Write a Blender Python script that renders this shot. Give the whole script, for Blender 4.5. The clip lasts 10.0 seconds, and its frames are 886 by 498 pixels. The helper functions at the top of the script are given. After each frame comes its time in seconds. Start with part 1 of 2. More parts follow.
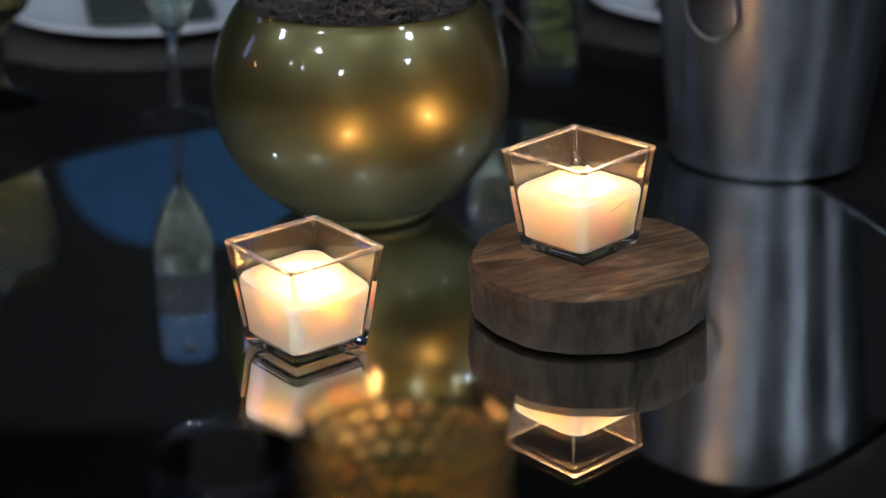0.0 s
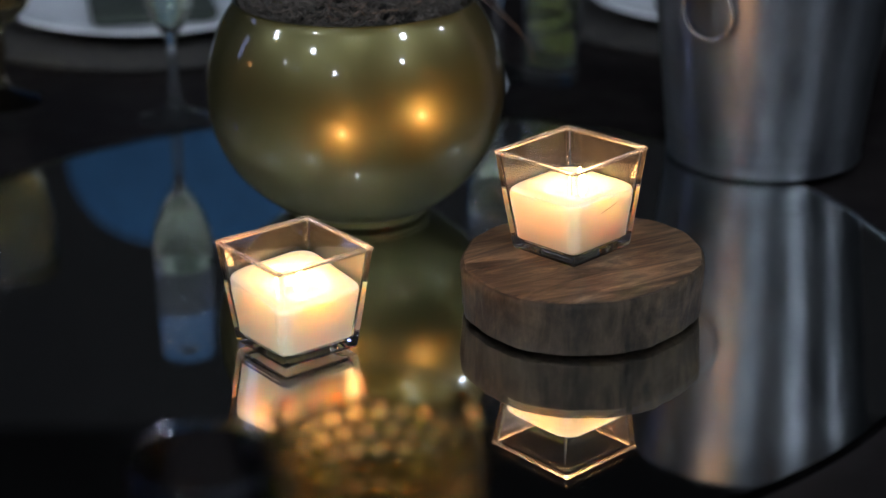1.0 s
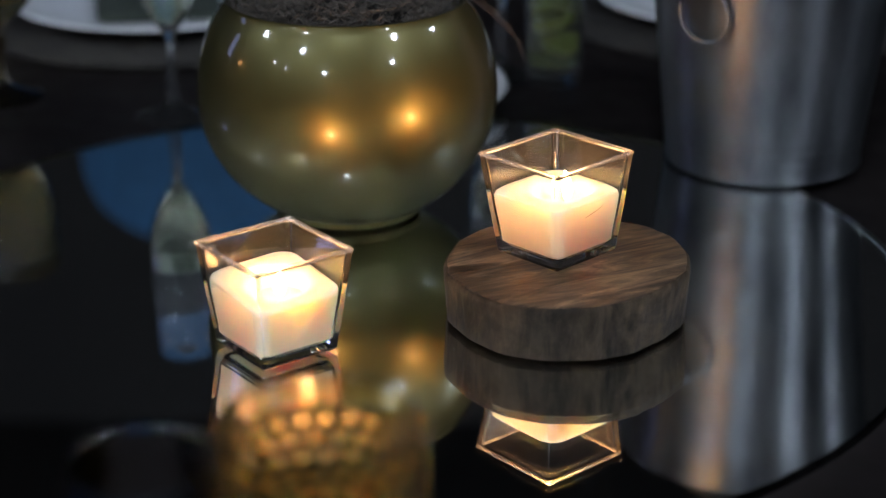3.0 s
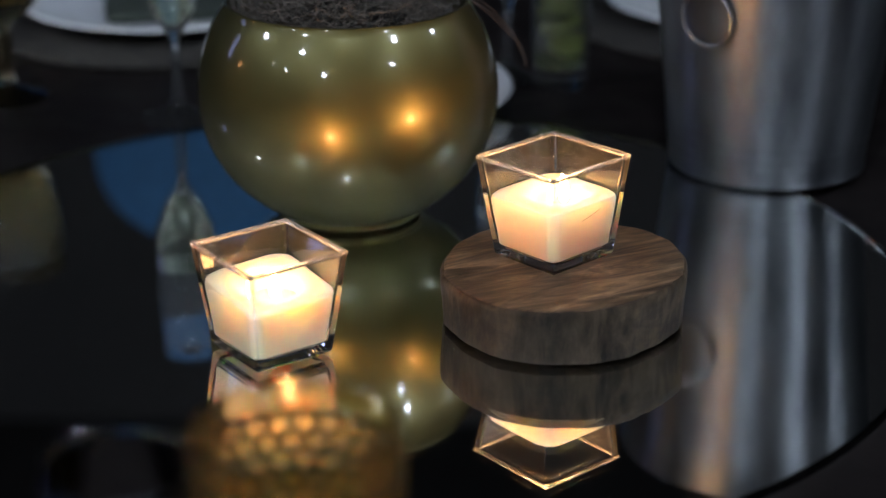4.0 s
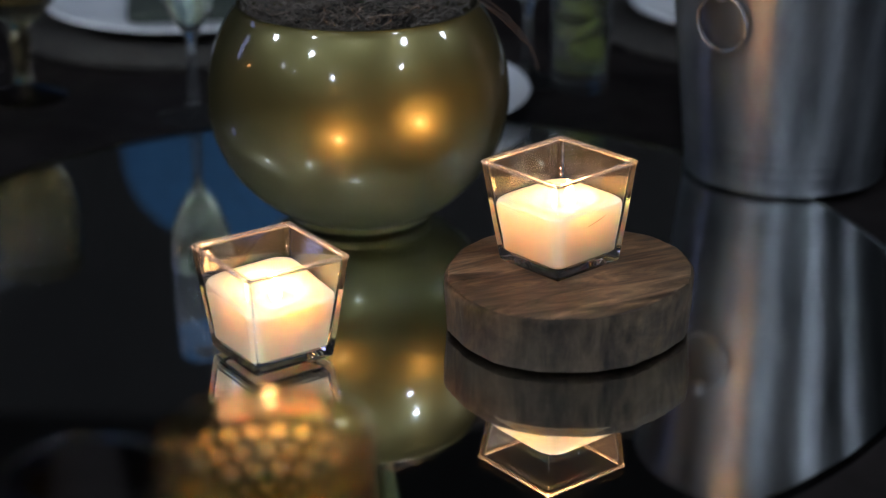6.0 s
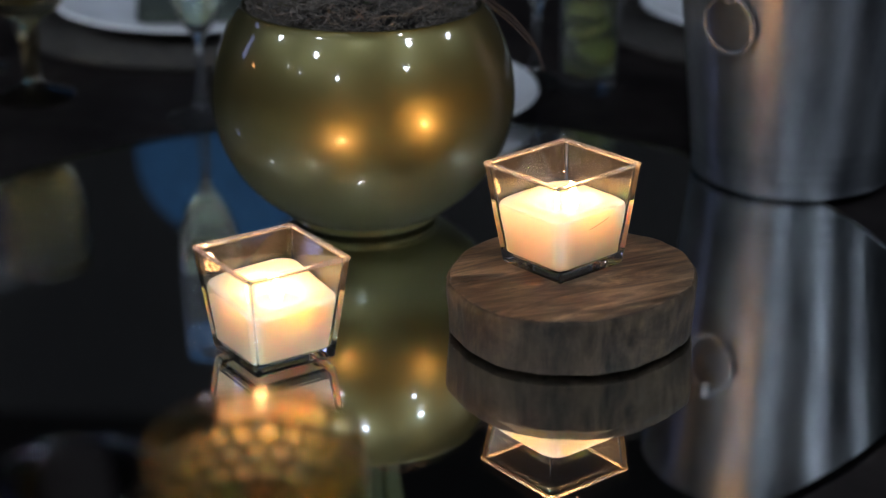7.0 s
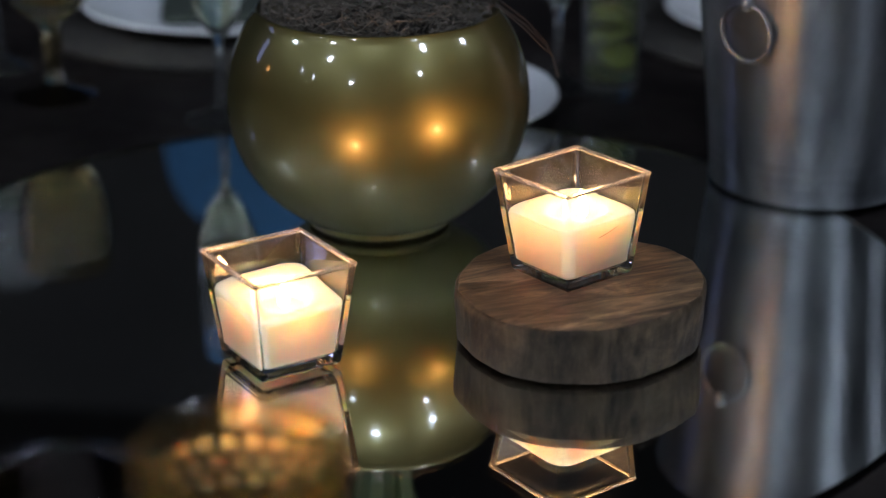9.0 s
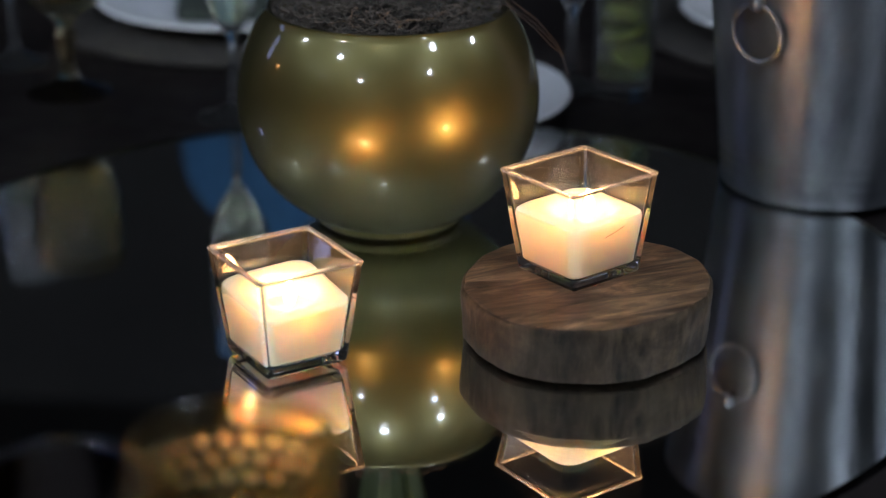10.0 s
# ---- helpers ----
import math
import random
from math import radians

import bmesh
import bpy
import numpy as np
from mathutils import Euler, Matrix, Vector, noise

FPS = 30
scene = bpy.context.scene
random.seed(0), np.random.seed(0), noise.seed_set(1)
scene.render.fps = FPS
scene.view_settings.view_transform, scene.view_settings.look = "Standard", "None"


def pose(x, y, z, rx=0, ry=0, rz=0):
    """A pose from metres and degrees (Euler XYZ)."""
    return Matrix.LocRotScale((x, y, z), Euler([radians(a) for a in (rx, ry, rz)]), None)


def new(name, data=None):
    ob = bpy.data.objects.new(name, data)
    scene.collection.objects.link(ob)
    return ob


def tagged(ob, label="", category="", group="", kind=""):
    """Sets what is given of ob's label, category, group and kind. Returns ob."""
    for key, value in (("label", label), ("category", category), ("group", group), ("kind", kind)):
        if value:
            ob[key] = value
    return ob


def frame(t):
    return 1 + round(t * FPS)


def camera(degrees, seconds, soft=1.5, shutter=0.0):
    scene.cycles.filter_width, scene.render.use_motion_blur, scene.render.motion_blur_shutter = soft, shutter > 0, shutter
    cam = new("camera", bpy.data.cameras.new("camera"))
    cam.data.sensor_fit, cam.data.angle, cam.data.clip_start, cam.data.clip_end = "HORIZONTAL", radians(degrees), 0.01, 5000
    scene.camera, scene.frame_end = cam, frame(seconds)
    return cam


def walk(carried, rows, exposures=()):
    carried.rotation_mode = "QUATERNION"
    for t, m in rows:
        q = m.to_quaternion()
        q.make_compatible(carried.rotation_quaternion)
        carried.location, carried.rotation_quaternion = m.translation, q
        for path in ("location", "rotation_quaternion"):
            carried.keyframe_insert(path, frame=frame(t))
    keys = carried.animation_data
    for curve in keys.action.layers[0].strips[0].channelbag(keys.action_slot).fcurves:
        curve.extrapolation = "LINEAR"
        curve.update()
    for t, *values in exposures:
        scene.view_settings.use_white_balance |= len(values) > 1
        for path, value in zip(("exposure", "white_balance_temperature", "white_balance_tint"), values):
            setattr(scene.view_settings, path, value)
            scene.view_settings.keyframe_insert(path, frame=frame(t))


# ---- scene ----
# camera: a long lens a metre away, looking down on the table, sliding to its right
cam = camera(27.39, 10.0, soft=1.2)
cam.data.dof.use_dof = True
cam.data.dof.focus_distance = 1.10
cam.data.dof.aperture_fstop = 4.0
ROWS = [
    (0, 0.0597, -0.9814, 0.4486, 68.382, -0.053, -1.216),
    (0.5, 0.0682, -0.9815, 0.4490, 68.366, -0.256, -0.881),
    (1, 0.0762, -0.9802, 0.4493, 68.346, -0.186, -0.586),
    (1.5, 0.0838, -0.9781, 0.4494, 68.296, -0.120, -0.263),
    (2, 0.0915, -0.9759, 0.4492, 68.266, -0.045, 0.027),
    (2.5, 0.0996, -0.9732, 0.4484, 68.281, 0.015, 0.301),
    (4, 0.1255, -0.9691, 0.4497, 68.292, 0.017, 1.491),
    (4.5, 0.1317, -0.9670, 0.4495, 68.265, 0.002, 1.869),
    (5, 0.1379, -0.9644, 0.4494, 68.299, 0.074, 2.249),
    (5.5, 0.1439, -0.9616, 0.4491, 68.301, 0.083, 2.642),
    (7, 0.1600, -0.9550, 0.4489, 68.299, 0.031, 3.693),
    (7.5, 0.1649, -0.9542, 0.4499, 68.281, 0.038, 4.048),
    (8, 0.1698, -0.9531, 0.4511, 68.287, 0.140, 4.375),
    (8.5, 0.1746, -0.9517, 0.4519, 68.275, 0.255, 4.736),
    (9, 0.1789, -0.9507, 0.4526, 68.267, 0.241, 5.075),
    (9.5, 0.1835, -0.9510, 0.4536, 68.234, 0.231, 5.422),
    (10, 0.1885, -0.9510, 0.4543, 68.163, 0.370, 5.845),
]
walk(cam, [(t, pose(x, y, z, pitch, 0, yaw) @ pose(0, 0, 0, 0, 0, roll)) for t, x, y, z, pitch, roll, yaw in ROWS], exposures=[(0.0, 0.80), (10.0, 0.80)])

# ---- light ----
world = bpy.data.worlds.new("night")
scene.world = world
world.use_nodes = True
world.node_tree.nodes["Background"].inputs[0].default_value = (0.010, 0.013, 0.020, 1)
world.node_tree.nodes["Background"].inputs[1].default_value = 0.5
BULB_GLOW = 94.0
FLAME_GLOW = 325.0
LOW = -0.0072  # table top; the mirror's upper face is z = 0
FLOOR = -0.76


# ---- materials ----
def material(name, color=(0.5, 0.5, 0.5), rough=0.5, metal=0.0, **more):
    m = bpy.data.materials.new(name)
    m.use_nodes = True
    b = m.node_tree.nodes["Principled BSDF"]
    b.inputs["Base Color"].default_value = (*color, 1)
    b.inputs["Roughness"].default_value = rough
    b.inputs["Metallic"].default_value = metal
    for key, value in more.items():
        b.inputs[key.replace("_", " ")].default_value = value
    return m


def nodes(m):
    t = m.node_tree
    return t, t.nodes["Principled BSDF"]


def add(t, kind, **props):
    n = t.nodes.new(kind)
    for key, value in props.items():
        n.inputs[key.replace("_", " ")].default_value = value
    return n


def coords(t, scale=(1, 1, 1)):
    c = t.nodes.new("ShaderNodeTexCoord")
    mp = t.nodes.new("ShaderNodeMapping")
    mp.inputs["Scale"].default_value = scale
    t.links.new(c.outputs["Object"], mp.inputs["Vector"])
    return mp.outputs["Vector"]


def noisy(t, vec, scale, detail=4.0, rough=0.55, distort=0.0):
    n = add(t, "ShaderNodeTexNoise", Scale=scale, Detail=detail, Roughness=rough, Distortion=distort)
    t.links.new(vec, n.inputs["Vector"])
    return n.outputs["Fac"]


def ramp(t, fac, stops):
    r = t.nodes.new("ShaderNodeValToRGB")
    e = r.color_ramp.elements
    while len(e) < len(stops):
        e.new(0.5)
    for el, (p, c) in zip(e, stops):
        el.position, el.color = p, (*c, 1)
    t.links.new(fac, r.inputs["Fac"])
    return r.outputs["Color"]


def bump(t, b, height, strength, dist=0.001):
    n = add(t, "ShaderNodeBump", Strength=strength, Distance=dist)
    t.links.new(height, n.inputs["Height"])
    t.links.new(n.outputs["Normal"], b.inputs["Normal"])


def vary(m, scale, lo, hi, rlo=None, rhi=None, stretch=(1, 1, 1), bumps=0.0, dist=0.0005):
    t, b = nodes(m)
    v = coords(t, stretch)
    f = noisy(t, v, scale)
    t.links.new(ramp(t, f, [(0.3, lo), (0.7, hi)]), b.inputs["Base Color"])
    if rlo is not None:
        g = noisy(t, v, scale * 3.1)
        r = add(t, "ShaderNodeMapRange", From_Min=0.3, From_Max=0.7, To_Min=rlo, To_Max=rhi)
        t.links.new(g, r.inputs["Value"])
        t.links.new(r.outputs["Result"], b.inputs["Roughness"])
    if bumps:
        bump(t, b, noisy(t, v, scale * 6), bumps, dist)
    return m


def glow(name, color, strength):
    m = bpy.data.materials.new(name)
    m.use_nodes = True
    t = m.node_tree
    t.nodes.clear()
    e = add(t, "ShaderNodeEmission", Color=(*color, 1), Strength=strength)
    o = t.nodes.new("ShaderNodeOutputMaterial")
    t.links.new(e.outputs[0], o.inputs["Surface"])
    return m


M_CLEAR = material("clear_glass", (1, 1, 1), 0.0, 0, Transmission_Weight=1.0, IOR=1.48)
# slightly diffuse so the glass reads pale where lamp glints are missing
M_STEMWARE = material("haze_lifted_glass", (0.95, 0.98, 1.0), 0.04, 0, Transmission_Weight=0.988, IOR=1.48)
# cup walls: a trace of diffuse stands in for reflected candlelight
M_VOTIVE = material("pressed_clear_glass", (1, 0.975, 0.94), 0.0, 0, Transmission_Weight=0.9955, IOR=1.47)
# rim: diffuse share and roughness imitate its bright band of candlelight
M_RIM = material("paled_glass_rim", (1, 0.98, 0.96), 0.13, 0, Transmission_Weight=0.975, IOR=1.48)
M_LIP = material("polished_lip", (0.9, 0.93, 1.0), 0.02, 0, Transmission_Weight=1.0, IOR=1.48)
M_AMBER = material("amber_glass", (1.0, 0.84, 0.50), 0.07, 0, Transmission_Weight=1.0, IOR=1.48)
M_SILVER = material("silvering", (0.94, 0.94, 0.93), 0.012, 1.0)
M_SHEET = material("mirror_glass", (0.985, 1.0, 0.992), 0.0, 0, Transmission_Weight=1.0, IOR=1.45)
M_TABLE = vary(material("black_table", (0.012, 0.010, 0.010), 0.35, 0, Specular_IOR_Level=0.05), 9, (0.006, 0.005, 0.005), (0.016, 0.013, 0.012), 0.42, 0.6, bumps=0.1)
M_WAX = material("cream_wax", (0.875, 0.70, 0.465), 0.45, 0, Subsurface_Weight=1.0, Subsurface_Radius=(0.028, 0.020, 0.013), Subsurface_Scale=1.0)
M_SEAM = material("brown_crack", (0.30, 0.17, 0.07), 0.7)
M_WICK = material("charred_wick", (0.02, 0.015, 0.01), 0.9)
M_FLAME = glow("flame", (1.0, 0.49, 0.18), FLAME_GLOW)
M_BULB = glow("bulb", (0.70, 0.81, 1.0), BULB_GLOW)
M_DUSK = glow("dusk_pane", (0.40, 0.47, 0.95), 1.5)
M_ORANGE = glow("orange_shade", (1.0, 0.45, 0.15), 14.0)
M_PLATE = vary(material("white_china", (0.75, 0.75, 0.76), 0.18), 20, (0.62, 0.63, 0.65), (0.70, 0.71, 0.72), 0.12, 0.24)
M_MAT = vary(material("woven_mat", (0.06, 0.05, 0.04), 0.8), 90, (0.012, 0.010, 0.008), (0.034, 0.029, 0.023), bumps=0.5, dist=0.002)
M_CLOTH = vary(material("grey_green_cloth", (0.06, 0.075, 0.055), 0.9), 50, (0.022, 0.030, 0.022), (0.042, 0.052, 0.040), bumps=0.4)
M_MOSS = vary(material("dry_moss", (0.14, 0.11, 0.085), 0.9), 120, (0.035, 0.033, 0.028), (0.16, 0.125, 0.095))
M_BLACK = material("black_metal", (0.02, 0.02, 0.02), 0.5)
M_WALL = vary(material("dark_wall", (0.05, 0.05, 0.055), 0.9), 2, (0.018, 0.016, 0.015), (0.028, 0.025, 0.023))
M_CEIL = vary(material("grey_ceiling", (0.2, 0.2, 0.2), 0.9), 2, (0.055, 0.052, 0.050), (0.080, 0.075, 0.072))
M_FLOOR = vary(material("dark_floor", (0.02, 0.018, 0.016), 0.6), 3, (0.012, 0.011, 0.010), (0.030, 0.026, 0.022))
M_BLUE = vary(material("blue_fabric", (0.01, 0.06, 0.13), 0.85), 60, (0.010, 0.056, 0.125), (0.016, 0.080, 0.17), bumps=0.3)
M_LIME = material("lime_drink", (0.30, 0.33, 0.15), 0.05, 0, Transmission_Weight=0.95, IOR=1.34)
M_PEEL = vary(material("lime_flesh", (0.20, 0.26, 0.05), 0.45), 90, (0.05, 0.07, 0.008), (0.13, 0.14, 0.03))
M_WINE = material("pale_wine", (0.80, 0.86, 0.62), 0.12, 0, Transmission_Weight=1.0, IOR=1.34)
M_LEAF = vary(material("leaf_green", (0.07, 0.12, 0.05), 0.45), 30, (0.05, 0.09, 0.04), (0.10, 0.16, 0.07))
M_STEM = vary(material("dry_stem", (0.16, 0.09, 0.05), 0.8), 80, (0.012, 0.009, 0.007), (0.03, 0.022, 0.016))
M_SOIL = vary(material("dark_fibre", (0.03, 0.022, 0.016), 0.95), 90, (0.015, 0.012, 0.009), (0.05, 0.036, 0.026), bumps=0.8, dist=0.003)


def gold_paint():
    m = material("olive_gold_paint", (0.34, 0.28, 0.07), 0.40, 0.8, Coat_Weight=1.0, Coat_Roughness=0.065, Coat_IOR=1.55)
    t, b = nodes(m)
    v = coords(t)
    t.links.new(ramp(t, noisy(t, v, 14), [(0.3, (0.104, 0.094, 0.031)), (0.7, (0.135, 0.120, 0.041))]), b.inputs["Base Color"])
    bump(t, b, noisy(t, v, 900, 2), 0.05, 0.0003)
    return m


def zinc():
    m = material("galvanised_zinc", (0.42, 0.44, 0.46), 0.46, 0.88, Coat_Weight=0.35, Coat_Roughness=0.10, Coat_IOR=1.6)
    t, b = nodes(m)
    s = noisy(t, coords(t, (1, 1, 0.35)), 26, 5)
    t.links.new(ramp(t, s, [(0.34, (0.105, 0.113, 0.123)), (0.66, (0.225, 0.237, 0.250))]), b.inputs["Base Color"])
    r = add(t, "ShaderNodeMapRange", From_Min=0.25, From_Max=0.75, To_Min=0.34, To_Max=0.46)
    t.links.new(noisy(t, coords(t, (1, 1, 0.06)), 55, 4), r.inputs["Value"])
    t.links.new(r.outputs["Result"], b.inputs["Roughness"])
    tg = t.nodes.new("ShaderNodeTangent")
    tg.direction_type, tg.axis = "RADIAL", "Z"
    t.links.new(tg.outputs["Tangent"], b.inputs["Tangent"])
    b.inputs["Anisotropic"].default_value = 0.94
    b.inputs["Anisotropic Rotation"].default_value = 0.25
    fine = noisy(t, coords(t, (1, 1, 18)), 45, 4)
    dents = noisy(t, coords(t, (1, 1, 0.55)), 110, 3)
    both = add(t, "ShaderNodeMath")
    both.operation = "MULTIPLY_ADD"
    both.inputs[1].default_value = 0.7
    t.links.new(dents, both.inputs[0])
    t.links.new(fine, both.inputs[2])
    n = add(t, "ShaderNodeBump", Strength=0.6, Distance=0.0010)
    t.links.new(both.outputs[0], n.inputs["Height"])
    t.links.new(n.outputs["Normal"], b.inputs["Coat Normal"])
    bump(t, b, both.outputs[0], 0.36, 0.0008)
    return m


def wood_top():
    m = material("wood_end_grain", (0.25, 0.14, 0.07), 0.5, 0, Specular_IOR_Level=0.35)
    t, b = nodes(m)
    g = noisy(t, coords(t, (9, 46, 14)), 1.5, 7, 0.7, 1.1)
    t.links.new(ramp(t, g, [(0.32, (0.016, 0.010, 0.006)), (0.44, (0.055, 0.032, 0.018)), (0.56, (0.13, 0.078, 0.042)), (0.70, (0.30, 0.19, 0.105))]), b.inputs["Base Color"])
    bump(t, b, noisy(t, coords(t, (40, 190, 40)), 2, 5), 0.35, 0.0007)
    return m


def wood_side():
    m = material("wood_bark_edge", (0.10, 0.07, 0.045), 0.65, 0, Specular_IOR_Level=0.2)
    t, b = nodes(m)
    fine = noisy(t, coords(t, (85, 85, 20)), 1.2, 7, 0.7, 0.9)
    patch = noisy(t, coords(t, (24, 24, 16)), 1.0, 5, 0.65, 1.6)
    mix = add(t, "ShaderNodeMath")
    mix.operation = "MULTIPLY_ADD"
    mix.inputs[1].default_value = 0.36
    t.links.new(fine, mix.inputs[0])
    half = add(t, "ShaderNodeMath")
    half.operation = "MULTIPLY"
    half.inputs[1].default_value = 0.64
    t.links.new(patch, half.inputs[0])
    t.links.new(half.outputs[0], mix.inputs[2])
    t.links.new(ramp(t, mix.outputs[0], [(0.36, (0.012, 0.008, 0.005)), (0.46, (0.036, 0.024, 0.014)), (0.56, (0.070, 0.047, 0.027)), (0.68, (0.13, 0.088, 0.052))]), b.inputs["Base Color"])
    bump(t, b, fine, 0.45, 0.0008)
    return m


M_GOLD, M_ZINC, M_WOODTOP, M_WOODSIDE = gold_paint(), zinc(), wood_top(), wood_side()


# ---- building helpers ----
def part(name, bm, mat, parent=None, label="", smooth=True):
    me = bpy.data.meshes.new(name)
    bmesh.ops.recalc_face_normals(bm, faces=bm.faces)
    bm.to_mesh(me)
    bm.free()
    me.materials.append(mat)
    if smooth:
        me.polygons.foreach_set("use_smooth", [True] * len(me.polygons))
        me.set_sharp_from_angle(angle=radians(38))
    ob = new(name, me)
    if parent:
        ob.parent = parent
    if label:
        tagged(ob, label)
    return ob


def thing(name, at, label, category, group="", turn=0.0, tip=0.0):
    ob = new(name)
    ob.matrix_basis = pose(*at, 0, tip, 0) @ pose(0, 0, 0, 0, 0, turn)
    return tagged(ob, label, category, group)


def loops(rings, close=False, cap0=True, cap1=True):
    """A skin over rings of points, all of the same count."""
    bm = bmesh.new()
    vs = [[bm.verts.new(p) for p in ring] for ring in rings]
    n = len(vs[0])
    pairs = list(zip(vs, vs[1:])) + ([(vs[-1], vs[0])] if close else [])
    for a, b in pairs:
        for i in range(n):
            bm.faces.new((a[i], a[(i + 1) % n], b[(i + 1) % n], b[i]))
    if not close:
        if cap0:
            bm.faces.new(vs[0][::-1])
        if cap1:
            bm.faces.new(vs[-1])
    return bm


def circle(r, z, n=48, cx=0.0, cy=0.0, wob=None):
    return [(cx + (r + (wob(2 * math.pi * i / n) if wob else 0)) * math.cos(2 * math.pi * i / n), cy + (r + (wob(2 * math.pi * i / n) if wob else 0)) * math.sin(2 * math.pi * i / n), z) for i in range(n)]


def lathe(profile, n=48, close=False):
    return loops([circle(max(r, 1e-4), z, n) for r, z in profile], close)


def square(half, z, corner, k=5):
    pts = []
    for q in range(4):
        cx = (half - corner) * (1 if q in (0, 3) else -1)
        cy = (half - corner) * (1 if q in (0, 1) else -1)
        for i in range(k + 1):
            a = math.pi / 2 * (q + i / k)
            pts.append((cx + corner * math.cos(a), cy + corner * math.sin(a), z))
    return pts


def tube(path, r, n=8, r_end=None, closed=False):
    """A tube round a line of points."""
    rings = []
    count = len(path)
    for i, p in enumerate(path):
        p = Vector(p)
        a = Vector(path[(i + 1) % count if closed else min(i + 1, count - 1)])
        b = Vector(path[(i - 1) % count if closed else max(i - 1, 0)])
        d = (a - b).normalized()
        up = Vector((0, 0, 1)) if abs(d.z) < 0.9 else Vector((1, 0, 0))
        u = d.cross(up).normalized()
        w = u.cross(d).normalized()
        rr = r if r_end is None else r + (r_end - r) * i / (count - 1)
        rings.append([tuple(p + rr * (math.cos(2 * math.pi * k / n) * u + math.sin(2 * math.pi * k / n) * w)) for k in range(n)])
    return loops(rings, closed)


def box(x0, y0, z0, x1, y1, z1):
    bm = bmesh.new()
    bmesh.ops.create_cube(bm, size=1, matrix=Matrix.Translation(((x0 + x1) / 2, (y0 + y1) / 2, (z0 + z1) / 2)) @ Matrix.Diagonal((x1 - x0, y1 - y0, z1 - z0, 1)))
    return bm


# ---- the room ----
def setting(name, bm, mat, label):
    return tagged(part(name, bm, mat, None, "", False), label, "", "", "structure")


X0, X1, Y0, Y1, TOP = -4.2, 4.2, -5.2, 4.0, 2.1
setting("floor", box(X0, Y0, FLOOR - 0.1, X1, Y1, FLOOR), M_FLOOR, "dark floor of a dim room at night")
setting("ceiling", box(X0, Y0, TOP, X1, Y1, TOP + 0.1), M_CEIL, "pale grey ceiling hung with globe lamps")
setting("wall_north", box(X0 - 0.1, Y1, FLOOR, X1 + 0.1, Y1 + 0.1, TOP), M_WALL, "dark plain wall")
setting("wall_south", box(X0 - 0.1, Y0 - 0.1, FLOOR, X1 + 0.1, Y0, TOP), M_CEIL, "grey plain wall")
setting("wall_east", box(X1, Y0, FLOOR, X1 + 0.1, Y1, TOP), M_WALL, "dark plain wall")
setting("wall_west", box(X0 - 0.1, Y0, FLOOR, X0, Y1, TOP), M_WALL, "dark plain wall")


def pendant(at, size=1.0, label="cool-white globe lamp hanging from a black cord"):
    p = thing("pendant_lamp", at, label, "lamp", "hanging bulbs")
    globe = [(0.001, -0.078), (0.029, -0.073), (0.054, -0.056), (0.072, -0.030), (0.078, 0.0), (0.072, 0.030), (0.054, 0.056), (0.029, 0.073), (0.015, 0.078)]
    socket = [(0.016, 0.0785), (0.020, 0.081), (0.020, 0.108), (0.004, 0.115)]
    part("globe", lathe([(r * size, z * size) for r, z in globe], 24), M_BULB, p, "glowing bulb")
    part("socket", lathe([(r * size, z * size) for r, z in socket], 12), M_BLACK, p)
    part("cord", lathe([(0.002, 0.115 * size), (0.002, TOP - at[2])], 6), M_BLACK, p)
    return p


HANG = 1.86
K = (HANG - 0.13) / (2.2 - 0.13)
for x, y in ((-2.9, -0.35), (-1.62, -1.92), (0.07, -1.27), (1.78, -1.05), (2.57, -2.52), (-1.1, -4.1), (3.2, 0.5)):
    pendant((0.03 + (x - 0.03) * K, 0.2 + (y - 0.2) * K, HANG))
for x, y in ((-2.92, -2.56), (-3.25, -1.81)):
    pendant((x, y, HANG), 0.45, "small cool-white globe lamp hanging from a black cord")


wy, wz = 1.30, 1.33
win = tagged(new("window_1"), "narrow window with a blue-violet dusk glow", "", "", "structure")
win.matrix_basis = pose(X0, wy, wz)
part("pane", box(0.002, -0.17, -0.45, 0.008, 0.17, 0.45), M_DUSK, win, "blue-violet lit pane", False)
for y0, z0, y1, z1 in ((-0.22, -0.50, -0.17, 0.50), (0.17, -0.50, 0.22, 0.50), (-0.17, 0.45, 0.17, 0.50), (-0.17, -0.50, 0.17, -0.45)):
    part("window_frame", box(0.0, y0, z0, 0.04, y1, z1), M_BLACK, win, "", False)
sconce = thing("wall_lamp", (X0, 0.19, 1.05), "small orange wall lamp with a black bracket", "lamp")
part("bracket", box(0.0, -0.04, -0.10, 0.03, 0.04, -0.06), M_BLACK, sconce)
part("shade", lathe([(0.03, -0.06), (0.065, -0.04), (0.075, 0.0), (0.065, 0.04), (0.03, 0.06)], 20), M_ORANGE, sconce, "glowing orange shade")


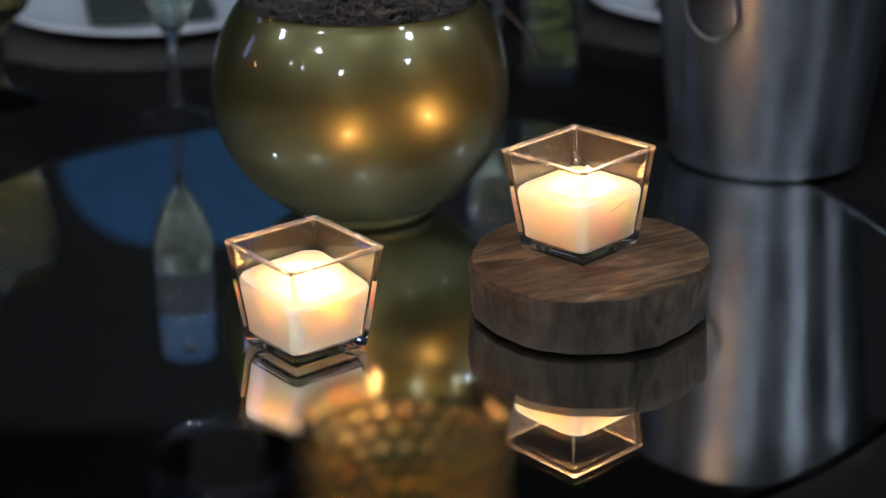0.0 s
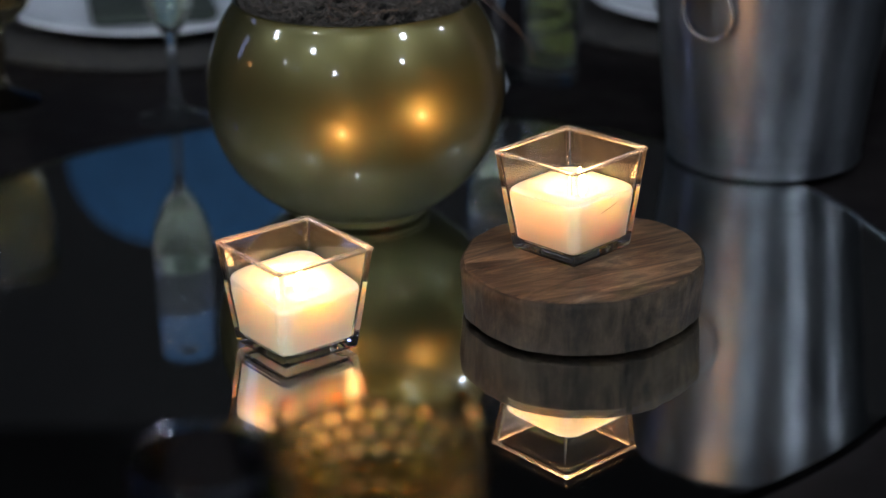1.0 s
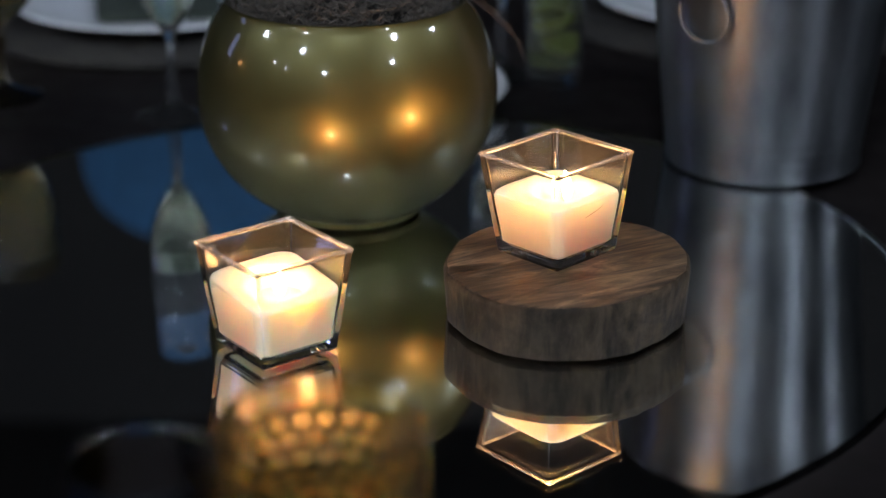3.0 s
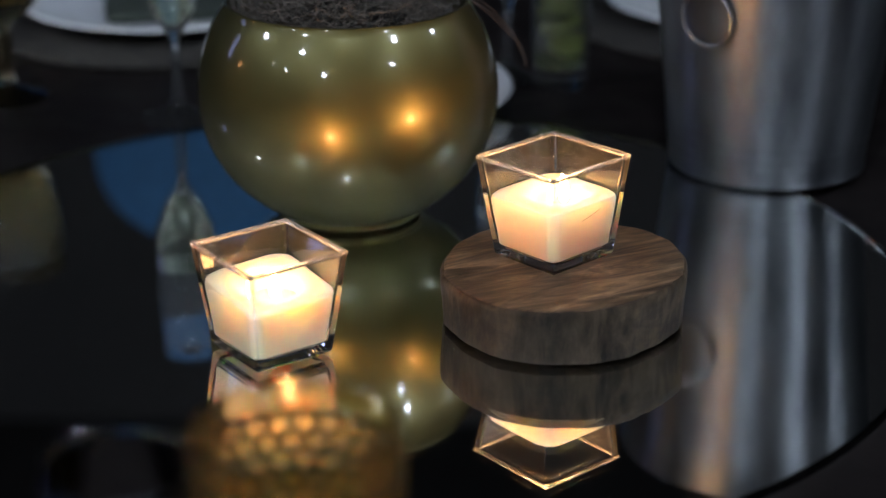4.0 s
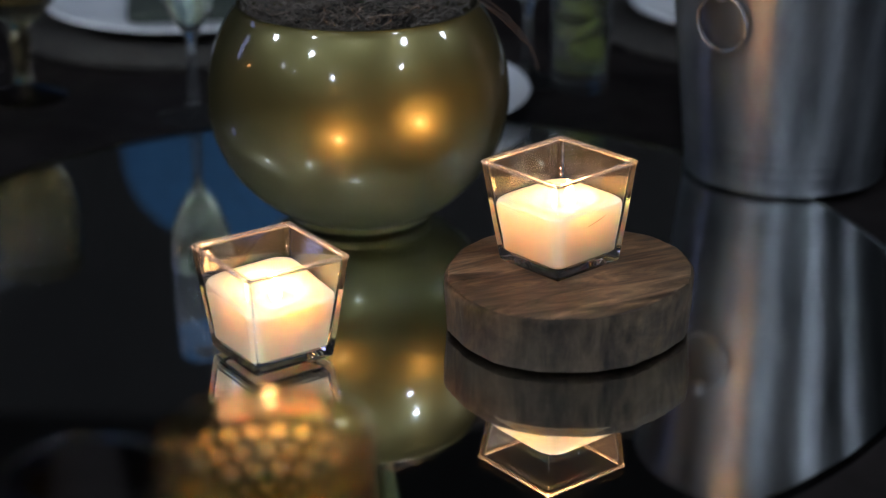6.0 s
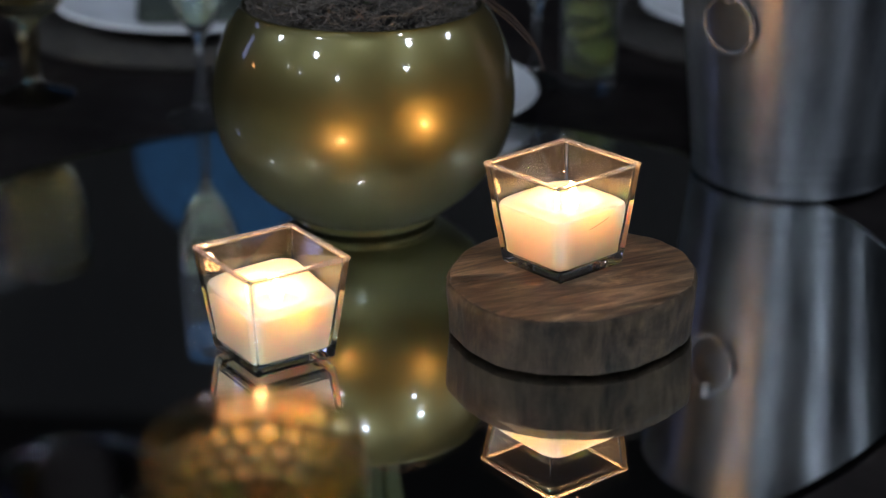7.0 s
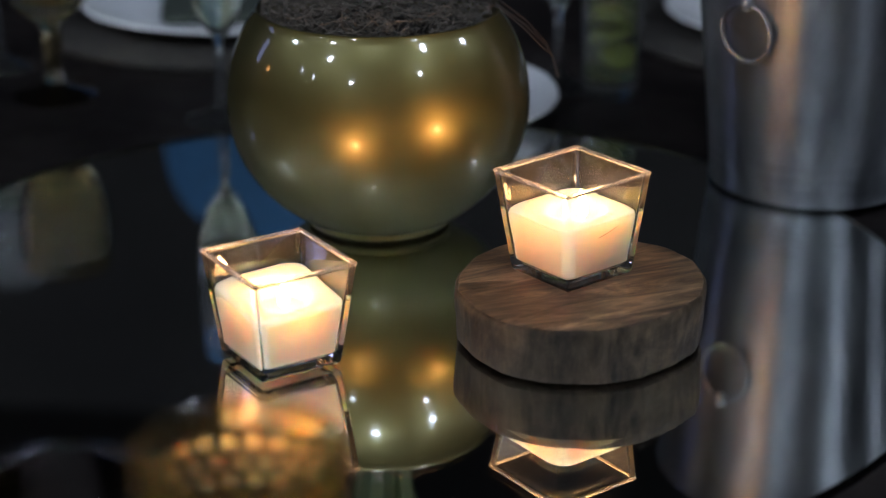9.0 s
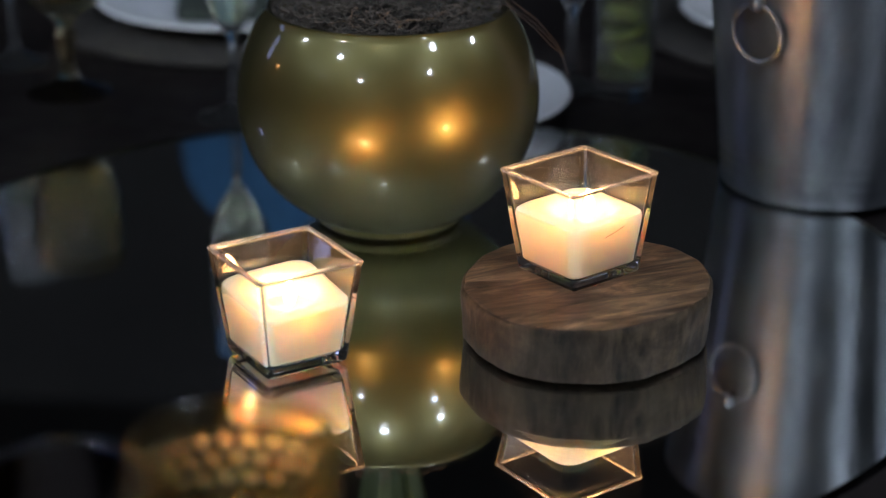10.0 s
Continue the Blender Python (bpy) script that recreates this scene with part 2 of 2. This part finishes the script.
# ---- table and mirror ----
MX, MY, MR = 0.049, 0.111, 0.348
table = thing("round_table", (MX, 0.05, 0), "large round black table with a satin top", "table")
part("tabletop", lathe([(0.001, LOW - 0.03), (1.02, LOW - 0.03), (1.035, LOW - 0.022), (1.035, LOW - 0.006), (1.028, LOW), (0.6, LOW), (0.001, LOW)], 96), M_TABLE, table)
part("pedestal", lathe([(0.34, FLOOR), (0.34, FLOOR + 0.02), (0.06, FLOOR + 0.05), (0.05, LOW - 0.0301)], 32), M_BLACK, table)
mirror = thing("round_mirror", (MX, MY, 0), "round frameless mirror lying flat on the black table", "mirror")
part("silvering", lathe([(0.001, -0.0070), (MR - 0.001, -0.0070), (MR - 0.001, -0.0064), (0.001, -0.0064)], 128), M_SILVER, mirror, "silvered back", False)
sheet = part("glass_sheet", lathe([(0.001, -0.0062), (MR - 0.0005, -0.0062), (MR, -0.0056), (MR, -0.0008), (MR - 0.0012, 0), (0.001, 0)], 128), M_SHEET, mirror, "clear glass sheet with a polished edge", False)
sheet.visible_shadow = False


# ---- candles in square glasses ----
GH = 0.0638


def votive(at, turn, label, tip=0.0):
    g = thing("candle_holder", at, label, "candle holder", "square glass candle holders", turn, tip)
    c = 0.0018
    rings = [square(0.0180, 0.0016, c), square(0.0230, 0.0012, c), square(0.0252, 0.0, c), square(0.0261, 0.0012, c), square(0.0266, 0.0050, c), square(0.0296, 0.030, c), square(0.0331, GH - 0.0024, c), square(0.0328, GH - 0.0021, c),
             square(0.0311, GH - 0.0021, 0.0030), square(0.0307, GH - 0.0024, 0.0034), square(0.0273, 0.030, 0.0042), square(0.0245, 0.0078, 0.0050), square(0.0222, 0.0060, 0.0065), square(0.018, 0.0055, 0.0065)]
    v = part("glass_cup", loops(rings), M_VOTIVE, g, "clear square tapered glass")
    v.visible_shadow = False
    rim = [square(0.0331, GH - 0.0020, c), square(0.0336, GH - 0.0014, c), square(0.0336, GH - 0.0006, c), square(0.0331, GH, c), square(0.0310, GH, 0.0030), square(0.0305, GH - 0.0006, 0.0030), square(0.0305, GH - 0.0014, 0.0032), square(0.0309, GH - 0.0020, 0.0032)]
    v = part("rim", loops(rim, True), M_RIM, g, "softly rounded glass rim, paled to look lit")
    v.visible_shadow = False
    return g


def candle(at, turn, wick, label, height=0.042, lean=(0.0, 0.0), tip=0.0, sink=0.0, seam=False):
    c = thing("candle", at, label, "candle", "lit candles", turn, tip)
    wx, wy = wick
    turns = [math.pi / 2 * (q + i / 5) for q in range(4) for i in range(6)]

    def wall(z):
        return 0.0247 + (z - 0.0078) * 0.1180

    def top(ring):
        return [(x, y, z + lean[0] * x + lean[1] * y + 0.0004 * noise.noise((x * 90, y * 90, 3.1))) for x, y, z in ring]

    def pool(r, z, mix):
        edge = square(0.0232, 0, 0.013)
        return [((1 - mix) * x + mix * (wx * 0.7 + r * math.cos(a)), (1 - mix) * y + mix * (wy * 0.7 + r * math.sin(a)), z) for (x, y, _), a in zip(edge, turns)]

    rings = [square(0.0200, 0.0059, 0.0072), square(0.0228, 0.0064, 0.0068), square(wall(0.0085), 0.0085, 0.0058), square(wall(height - 0.008), height - 0.008, 0.0062), top(square(wall(height - 0.0042), height - 0.0042, 0.0070)), top(square(wall(height) - 0.0006, height - 0.0020, 0.0085)), top(square(wall(height) - 0.0018, height - 0.0006, 0.0110)), top(square(wall(height) - 0.0034, height, 0.0125)),
             top(pool(0.0185, height - 0.0003, 0.35)), top(pool(0.0175, height - 0.0014, 0.8)), pool(0.0168, height - 0.0040, 1), pool(0.0155, height - 0.0078 - sink, 1), pool(0.0125, height - 0.0098 - sink, 1), pool(0.006, height - 0.0104 - sink, 1)]
    part("wax", loops(rings), M_WAX, c, "cream wax glowing round a melted pool")
    if seam:
        line = [(x, -wall(z) - 0.0003, z) for x, z in ((-0.0045, 0.0300), (-0.0010, 0.0307), (0.0035, 0.0318), (0.0075, 0.0330), (0.0105, 0.0342))]
        part("seam", tube(line, 0.00022, 6), M_SEAM, c, "thin brown crack in the wax")
    base = height - 0.0106 - sink
    part("wick", tube([(wx, wy, base), (wx + 0.0003, wy, base + 0.004), (wx + 0.001, wy, base + 0.0070)], 0.0007, 6), M_WICK, c)
    f = base + 0.0035
    flame = lathe([(0.0008, f - 0.001), (0.0028, f + 0.0015), (0.0038, f + 0.0045), (0.0036, f + 0.0080), (0.0025, f + 0.0120), (0.0011, f + 0.0150), (0.0001, f + 0.0175)], 14)
    bmesh.ops.translate(flame, verts=flame.verts, vec=(wx + 0.0006, wy, 0))
    part("flame", flame, M_FLAME, c, "small warm candle flame")
    return c


WX, WY, WH = 0.1715, 0.0525, 0.0348
T1, T2, TIP = 38.2, 43.1, -1.6
votive((-0.0003, 0.0010, 0), T1, "clear square glass candle holder standing on the mirror")
candle((-0.0003, 0.0010, 0), T1, (-0.001, -0.005), "lit cream candle in a square glass on the mirror", 0.0430, (0.03, 0.12), 0.0, 0.002)
votive((0.1665, 0.0674, WH), T2, "clear square glass candle holder standing on a wood slice", TIP)
candle((0.1665, 0.0674, WH), T2, (0.004, -0.003), "lit cream candle in a square glass on the wood slice", 0.041, (0.0, 0.0), TIP, 0.0, True)


# ---- wood slice ----
def slice_wob(a):
    return 0.0012 * math.sin(2 * a + 0.6) + 0.0011 * math.sin(3 * a + 2.0) + 0.0006 * math.sin(7 * a) + 0.0004 * math.sin(17 * a + 1.0)


wood = thing("wood_slice", (WX, WY, 0), "thick round slice of dark wood with worn edges on the mirror", "wood slice", "", 24)


def slice_skin(profile, n=160, rough=0.0007):
    """Rings of the slice, with a rough outer side."""
    rings = []
    for r, z in profile:
        ring = []
        for i in range(n):
            a = 2 * math.pi * i / n
            k = r + (slice_wob(a) + rough * noise.noise((math.cos(a) * 22, math.sin(a) * 22, z * 60)) + 0.6 * rough * noise.noise((math.cos(a) * 70, math.sin(a) * 70, z * 90)) if r > 0.06 else 0)
            rise = 0.028 * (k * math.cos(a + radians(24)) + 0.005) * z / WH
            ring.append((k * math.cos(a), k * math.sin(a), z + rise))
        rings.append(ring)
    return loops(rings)


part("bark_edge", slice_skin([(0.0705, 0.0), (0.0728, 0.0010), (0.0736, 0.0035), (0.0738, 0.009), (0.0742, 0.015), (0.0746, 0.021), (0.0751, 0.027), (0.0752, WH - 0.004), (0.0745, WH - 0.0016), (0.0735, WH - 0.0008), (0.070, WH - 0.0007)]), M_WOODSIDE, wood, "dark rough side with bark streaks")
part("top_face", slice_skin([(0.0700, WH - 0.0006), (0.0731, WH - 0.0006), (0.0728, WH - 0.0003), (0.0715, WH), (0.04, WH), (0.01, WH)]), M_WOODTOP, wood, "brown sawn top with streaky grain")


# ---- gold bowl ----
BX, BY, BZ, BR = 0.0285, 0.237, 0.084, 0.1037
bowl = thing("planter", (BX, BY, 0), "round olive-gold metallic planter bowl on the mirror", "planter")
prof = [(0.02, 0.003), (0.044, 0.003), (0.0455, 0.0), (0.0495, 0.0), (0.0508, 0.0015), (0.0508, 0.0048), (0.0516, 0.0056)]
for i in range(34):
    z = 0.0066 + (0.1465 - 0.0066) * i / 33
    d = (z - BZ) / (BR if z > BZ else 0.0915)
    prof.append((BR * math.sqrt(1 - d * d), z))
prof += [(0.0826, 0.1478), (0.0812, 0.1480), (0.0802, 0.1470), (0.0805, 0.1455), (0.094, 0.115), (0.095, 0.09)]
TALL = 1.027
part("bowl", lathe([(r, z * TALL) for r, z in prof], 96), M_GOLD, bowl)
part("soil", lathe([(0.088, 0.128), (0.088, 0.130), (0.06, 0.139), (0.03, 0.144), (0.001, 0.146)], 40), M_SOIL, bowl, "dark fibrous filling")



def curl(rng, x, y, z, size, steps=16):
    """A curly line of points that wanders from a start."""
    pts, d = [], rng.uniform(0, 2 * math.pi)
    climb, turn = rng.uniform(-0.5, 1.1), rng.choice((-1, 1)) * rng.uniform(0.2, 1.0)
    for i in range(steps):
        pts.append((x, y, z))
        d += turn + rng.uniform(-0.3, 0.3)
        x, y = x + size * math.cos(d), y + size * math.sin(d)
        z += size * (climb * math.cos(i * 0.5))
        if math.hypot(x, y) > 0.079:
            x, y = x * 0.95, y * 0.95
    return pts


rng = random.Random(5)
moss_verts, moss_faces = [], []
for i in range(520):
    rr, aa = 0.078 * math.sqrt(rng.random()), rng.uniform(0, 2 * math.pi)
    if i % 3:
        aa = rng.uniform(-math.pi, 0)
    x, y = rr * math.cos(aa), rr * math.sin(aa)
    dome = 0.143 + 0.020 * (1 - (rr / 0.08) ** 2) + rng.uniform(0, 0.006)
    bm = tube(curl(rng, x, y, dome, rng.uniform(0.0022, 0.0042)), rng.uniform(0.00025, 0.0005), 4)
    bm.verts.index_update()
    base = len(moss_verts)
    moss_verts += [tuple(v.co) for v in bm.verts]
    moss_faces += [[base + v.index for v in f.verts] for f in bm.faces]
    bm.free()
me = bpy.data.meshes.new("moss")
me.from_pydata(moss_verts, [], moss_faces)
me.materials.append(M_MOSS)
moss = new("moss", me)
moss.matrix_basis = pose(BX, BY, 0)
tagged(moss, "curly dry grey-brown moss filling the gold planter", "moss", "", "stuff")

plant = thing("plant", (BX, BY + 0.01, 0.150), "green strap-leaved plant growing from the moss", "plant")
for i in range(7):
    a = -1.9 + i * 0.83
    leaf_pts = []
    for k in range(9):
        u = k / 8
        out = 0.012 + 0.10 * u * u
        leaf_pts.append((Vector((out * math.cos(a), out * math.sin(a), 0.30 * u - 0.09 * u * u * u)), 0.006 + 0.016 * math.sin(math.pi * min(1, u * 0.95 + 0.05))))
    bm = bmesh.new()
    side = Vector((-math.sin(a), math.cos(a), 0))
    rows_ = [[bm.verts.new(p - side * w + Vector((0, 0, 0.002))), bm.verts.new(p), bm.verts.new(p + side * w + Vector((0, 0, 0.002)))] for p, w in leaf_pts]
    for r0, r1 in zip(rows_, rows_[1:]):
        bm.faces.new((r0[0], r0[1], r1[1], r1[0]))
        bm.faces.new((r0[1], r0[2], r1[2], r1[1]))
    bmesh.ops.solidify(bm, geom=bm.faces[:], thickness=0.0012)
    part("leaf", bm, M_LEAF, plant)
for i in range(3):
    x, y = 0.078 + 0.004 * rng.random(), -0.02 + 0.012 * i
    drop = rng.uniform(0.02, 0.05)
    pts = [(0.05, y * 0.7, 0.008), (x, y, 0.006), (0.100, y * 1.05, -0.006 - 0.1 * drop), (0.112 + 0.004 * rng.random(), y * 1.1, -0.4 * drop - 0.01), (0.113 + 0.008 * rng.random(), y * 1.15 + 0.006, -drop), (0.118 + 0.006 * rng.random(), y * 1.2, -drop - 0.012)]
    part("dry_runner", tube(pts, 0.0005, 6, 0.0003), M_STEM, plant, "thin dry brown runner hanging over the rim")


# ---- ice bucket ----
KX, KY = 0.3373, 0.3535
bucket = thing("ice_bucket", (KX, KY, 0), "galvanised metal ice bucket with ring handles", "bucket")
KH = 0.235
def kr(z):
    return 0.0732 + 0.107 * z
prof = [(0.06, 0.004), (0.0700, 0.004), (0.0710, 0.0), (0.0735, 0.0), (0.0748, 0.002), (0.0742, 0.0045)]
for z in (0.012, 0.0135, 0.015, 0.0165, 0.021, 0.0225, 0.024, 0.0255, 0.030, 0.0315, 0.033, 0.0345):
    k = round(z * 10000) % 90
    prof.append((kr(z) + (0.0003 if k in (45, 60) else 0.0), z))
prof += [(kr(z), z) for z in (0.05, 0.10, 0.15, 0.20)]
prof += [(kr(KH) + 0.001, KH - 0.006), (kr(KH) + 0.003, KH - 0.004), (kr(KH) + 0.0035, KH - 0.001), (kr(KH) + 0.002, KH), (kr(KH) - 0.001, KH - 0.001), (kr(KH) - 0.0015, KH - 0.004), (kr(0.02) - 0.0015, 0.008), (0.01, 0.0075)]
part("pail", lathe(prof, 96), M_ZINC, bucket)
for side in (0, 1):
    ang = math.atan2(0.283 - KY, 0.277 - KX) + side * math.pi
    ox, oy = math.cos(ang), math.sin(ang)
    zc = 0.127
    rr = kr(zc) + 0.0035
    cx, cy = rr * ox, rr * oy
    ring = part("ring_handle", tube([(cx - oy * 0.0205 * math.cos(u) + ox * 0.002 * math.sin(u), cy + ox * 0.0205 * math.cos(u) + oy * 0.002 * math.sin(u), zc + 0.0205 * math.sin(u)) for u in [2 * math.pi * i / 40 for i in range(40)]], 0.0019, 8, None, True), M_ZINC, bucket, "round metal ring handle")
    bz = zc + 0.0215
    bx, by = (kr(bz) + 0.003) * ox, (kr(bz) + 0.003) * oy
    bm = bmesh.new()
    bmesh.ops.create_uvsphere(bm, u_segments=14, v_segments=9, radius=0.0062, matrix=Matrix.Translation((bx, by, bz)))
    part("boss", bm, M_ZINC, bucket, "rounded boss that holds the ring")


# ---- glasses ----
def flute(at):
    g = thing("champagne_flute", at, "clear champagne flute part-filled with pale wine", "glass", "champagne flutes")
    outer = [(0.001, 0.0), (0.030, 0.0), (0.0312, 0.0012), (0.0305, 0.0026), (0.022, 0.0048), (0.012, 0.0090), (0.0068, 0.0150), (0.0048, 0.0230), (0.0040, 0.05), (0.0036, 0.066), (0.008, 0.075), (0.017, 0.088), (0.0245, 0.108), (0.0270, 0.135), (0.0262, 0.17), (0.0235, 0.221)]
    inner = [(0.0232, 0.2214), (0.0226, 0.221), (0.0252, 0.17), (0.0260, 0.135), (0.0235, 0.109), (0.016, 0.090), (0.007, 0.078), (0.001, 0.075)]
    b = part("flute_glass", lathe(outer + inner, 40), M_STEMWARE, g)
    b.visible_shadow = False
    w = part("wine", lathe([(0.001, 0.0755), (0.0068, 0.0785), (0.0157, 0.0905), (0.0232, 0.1093), (0.0256, 0.135), (0.0255, 0.140), (0.001, 0.140)], 32), M_WINE, g, "pale sparkling wine")
    w.visible_shadow = False
    return g


def goblet(at, turn=0.0, label="amber embossed glass goblet standing on the table"):
    g = thing("goblet", at, label, "glass", "amber goblets", turn)
    around, rows, n = 28, 9, 280
    foot = [(0.001, 0.0), (0.036, 0.0), (0.037, 0.0012), (0.034, 0.004), (0.014, 0.009), (0.009, 0.0135), (0.001, 0.0135)]
    stem = [(0.001, 0.0137), (0.0088, 0.0137), (0.0072, 0.020), (0.0065, 0.03), (0.009, 0.046), (0.0075, 0.060), (0.0105, 0.0660), (0.001, 0.0660)]
    for name, profile in (("foot", foot), ("stem", stem)):
        b = part(name, lathe(profile, 40), M_AMBER, g)
        b.visible_shadow = False
    outer = [(0.001, 0.0662), (0.0108, 0.0662), (0.022, 0.0745), (0.027, 0.079)]
    for i in range(97):
        z = 0.080 + 0.086 * i / 96
        k = min(1.0, (z - 0.080) / 0.045)
        outer.append((0.0278 + 0.0105 * (1 - (1 - k) ** 2.2), z))
    outer += [(0.0381, 0.1668), (0.0378, 0.1675)]
    inner = [(0.0371, 0.1678), (0.0366, 0.1672), (0.0366, 0.150), (0.0362, 0.12), (0.034, 0.10), (0.028, 0.086), (0.016, 0.078), (0.001, 0.076)]

    low, high, cap, ball = 0.080, 0.155, 0.0040, 0.0062

    def relief(a, z):
        row = (z - low) / (high - low) * rows
        if not 0 < row < rows:
            return 0.0
        k = int(row)
        v = (row - k - 0.5) * (high - low) / rows
        u = ((a / (2 * math.pi) * around + 0.5 * (k % 2)) % 1.0 - 0.5) * 2 * math.pi * 0.0375 / around
        d = u * u + v * v
        return math.sqrt(ball * ball - d) - math.sqrt(ball * ball - cap * cap) if d < cap * cap else 0.0

    rings = [circle(r, z, n, wob=lambda a, z=z: relief(a, z)) for r, z in outer] + [circle(r, z, n) for r, z in inner]
    b = part("embossed_bowl", loops(rings), M_AMBER, g, "amber glass pressed with rows of round bumps")
    b.visible_shadow = False
    return g


def tumbler(at, filled, label):
    g = thing("tumbler", at, label, "glass", "tall tumblers")
    outer = [(0.001, 0.0), (0.0225, 0.0), (0.0240, 0.0015), (0.0250, 0.02), (0.0282, 0.144)]
    inner = [(0.0276, 0.1450), (0.0268, 0.144), (0.0238, 0.022), (0.022, 0.016), (0.001, 0.015)]
    b = part("tumbler_glass", lathe(outer + inner, 40), M_STEMWARE if filled else M_CLEAR, g)
    b.visible_shadow = False
    r = part("rim", lathe([(0.0281, 0.1452), (0.0286, 0.1460), (0.0283, 0.1470), (0.0275, 0.1472), (0.0268, 0.1464), (0.0270, 0.1454)], 40, True), M_LIP, g, "rounded rim of the tumbler")
    r.visible_shadow = False
    if filled:
        d = part("drink", lathe([(0.001, 0.0155), (0.0215, 0.0165), (0.0234, 0.022), (0.0247, 0.072), (0.001, 0.072)], 32), M_LIME, g, "cloudy pale lime drink")
        d.visible_shadow = False
        for z, lean, a in ((0.034, 0.5, 0.3), (0.050, -0.4, 1.6), (0.062, 0.7, 2.9)):
            bm = lathe([(0.002, -0.003), (0.0125, -0.003), (0.0140, -0.0015), (0.0140, 0.0015), (0.0125, 0.003), (0.002, 0.003)], 20)
            bmesh.ops.transform(bm, verts=bm.verts, matrix=pose(0.006 * math.cos(a), 0.006 * math.sin(a), z) @ Matrix.Rotation(a, 4, "Z") @ Matrix.Rotation(lean, 4, "X"))
            part("lime_slice", bm, M_PEEL, g, "slice of green lime")
    return g


flute((-0.131, 0.466, LOW))
flute((-0.362, 0.60, LOW))
flute((0.142, 0.590, LOW))
goblet((-0.288, 0.520, LOW), 0, "amber embossed glass goblet standing behind the mirror")
tumbler((0.188, 0.575, LOW), True, "tall clear tumbler with a green lime drink")
goblet((0.058, -0.395, LOW), 9, "amber embossed glass goblet in front of the mirror").scale = (1.0, 1.0, 0.96)
tumbler((-0.005, -0.40, LOW), False, "tall empty clear tumbler in front of the mirror")


# ---- plates ----
def plate(at, r, label, height=0.018):
    p = thing("plate", at, label, "plate", "white plates")
    part("dish", lathe([(0.001, 0.0), (r * 0.6, 0.0), (r * 0.62, 0.002), (r * 0.72, 0.006), (r * 0.97, height - 0.002), (r, height), (r * 0.985, height + 0.002), (r * 0.72, 0.010), (r * 0.62, 0.0055), (0.001, 0.005)], 72), M_PLATE, p)
    return p


dish = thing("oval_dish", (0.050, 0.500, 0.0), "white oval serving dish lying behind the gold planter", "dish")
bm = lathe([(0.001, 0.0), (0.6, 0.0), (0.63, 0.002), (0.75, 0.006), (0.97, 0.011), (1.0, 0.013), (0.985, 0.015), (0.74, 0.010), (0.62, 0.006), (0.001, 0.005)], 72)
bmesh.ops.scale(bm, verts=bm.verts, vec=(0.096, 0.118, 1))
part("dish", bm, M_PLATE, dish)


def charger(at, r):
    c = thing("charger_mat", at, "dark round woven charger mat under a white plate", "charger", "woven chargers")
    prof = [(0.001, 0.0), (r - 0.004, 0.0)]
    for k in range(16):
        rr = r - 0.0045 - k * 0.0085
        prof += [(rr + 0.0042, 0.004), (rr + 0.003, 0.0078), (rr, 0.0095), (rr - 0.003, 0.0078), (rr - 0.0042, 0.0045)]
    prof.append((0.001, 0.006))
    part("mat", loops([circle(max(q, 0.001), z, 160, wob=(lambda a, q=q, z=z: 0.0007 * math.sin(90 * a + 300 * q)) if q > 0.05 and z > 0 else None) for q, z in prof]), M_MAT, c)
    return c


for x, y in ((-0.192, 0.776), (0.380, 0.792)):
    charger((x, y, LOW), 0.179)
    plate((x, y, LOW + 0.0095), 0.140, "large white china dinner plate on a woven charger", 0.018)
    nap = thing("napkin", (x, y, LOW + 0.0152), "folded grey-green cloth napkin lying on a plate", "napkin", "folded napkins", 12 if x < 0 else -25)
    rings = [square(h, z, 0.012) for h, z in ((0.058, 0.0), (0.060, 0.002), (0.0605, 0.006), (0.058, 0.009), (0.03, 0.0100), (0.006, 0.0105))]
    part("cloth", loops(rings), M_CLOTH, nap)


def chair(at, turn, label):
    c = thing("chair", at, label, "chair", "", turn)
    part("seat", box(-0.22, -0.21, 0.42, 0.22, 0.21, 0.48), M_BLUE, c)
    back = []
    for y, inset in ((0.170, 0.012), (0.178, 0.0), (0.212, 0.0), (0.220, 0.012)):
        ring = [(-0.21 + inset, y, 0.50 + inset), (0.21 - inset, y, 0.50 + inset)]
        ring += [(0.09 + (0.12 - inset) * math.cos(a), y, 1.115 + (0.12 - inset) * math.sin(a)) for a in [math.pi / 2 * i / 8 for i in range(9)]]
        ring += [(-0.09 - (0.12 - inset) * math.sin(a), y, 1.115 + (0.12 - inset) * math.cos(a)) for a in [math.pi / 2 * i / 8 for i in range(9)]]
        back.append(ring)
    part("backrest", loops(back), M_BLUE, c, "blue upholstered back with rounded corners")
    for x in (-0.19, 0.19):
        for y in (-0.18, 0.18):
            part("leg", box(x - 0.018, y - 0.018, 0, x + 0.018, y + 0.018, 0.42), M_BLACK, c)
    return c


chair((-0.205, 1.21, FLOOR), 0, "blue fabric chair with a tall back")
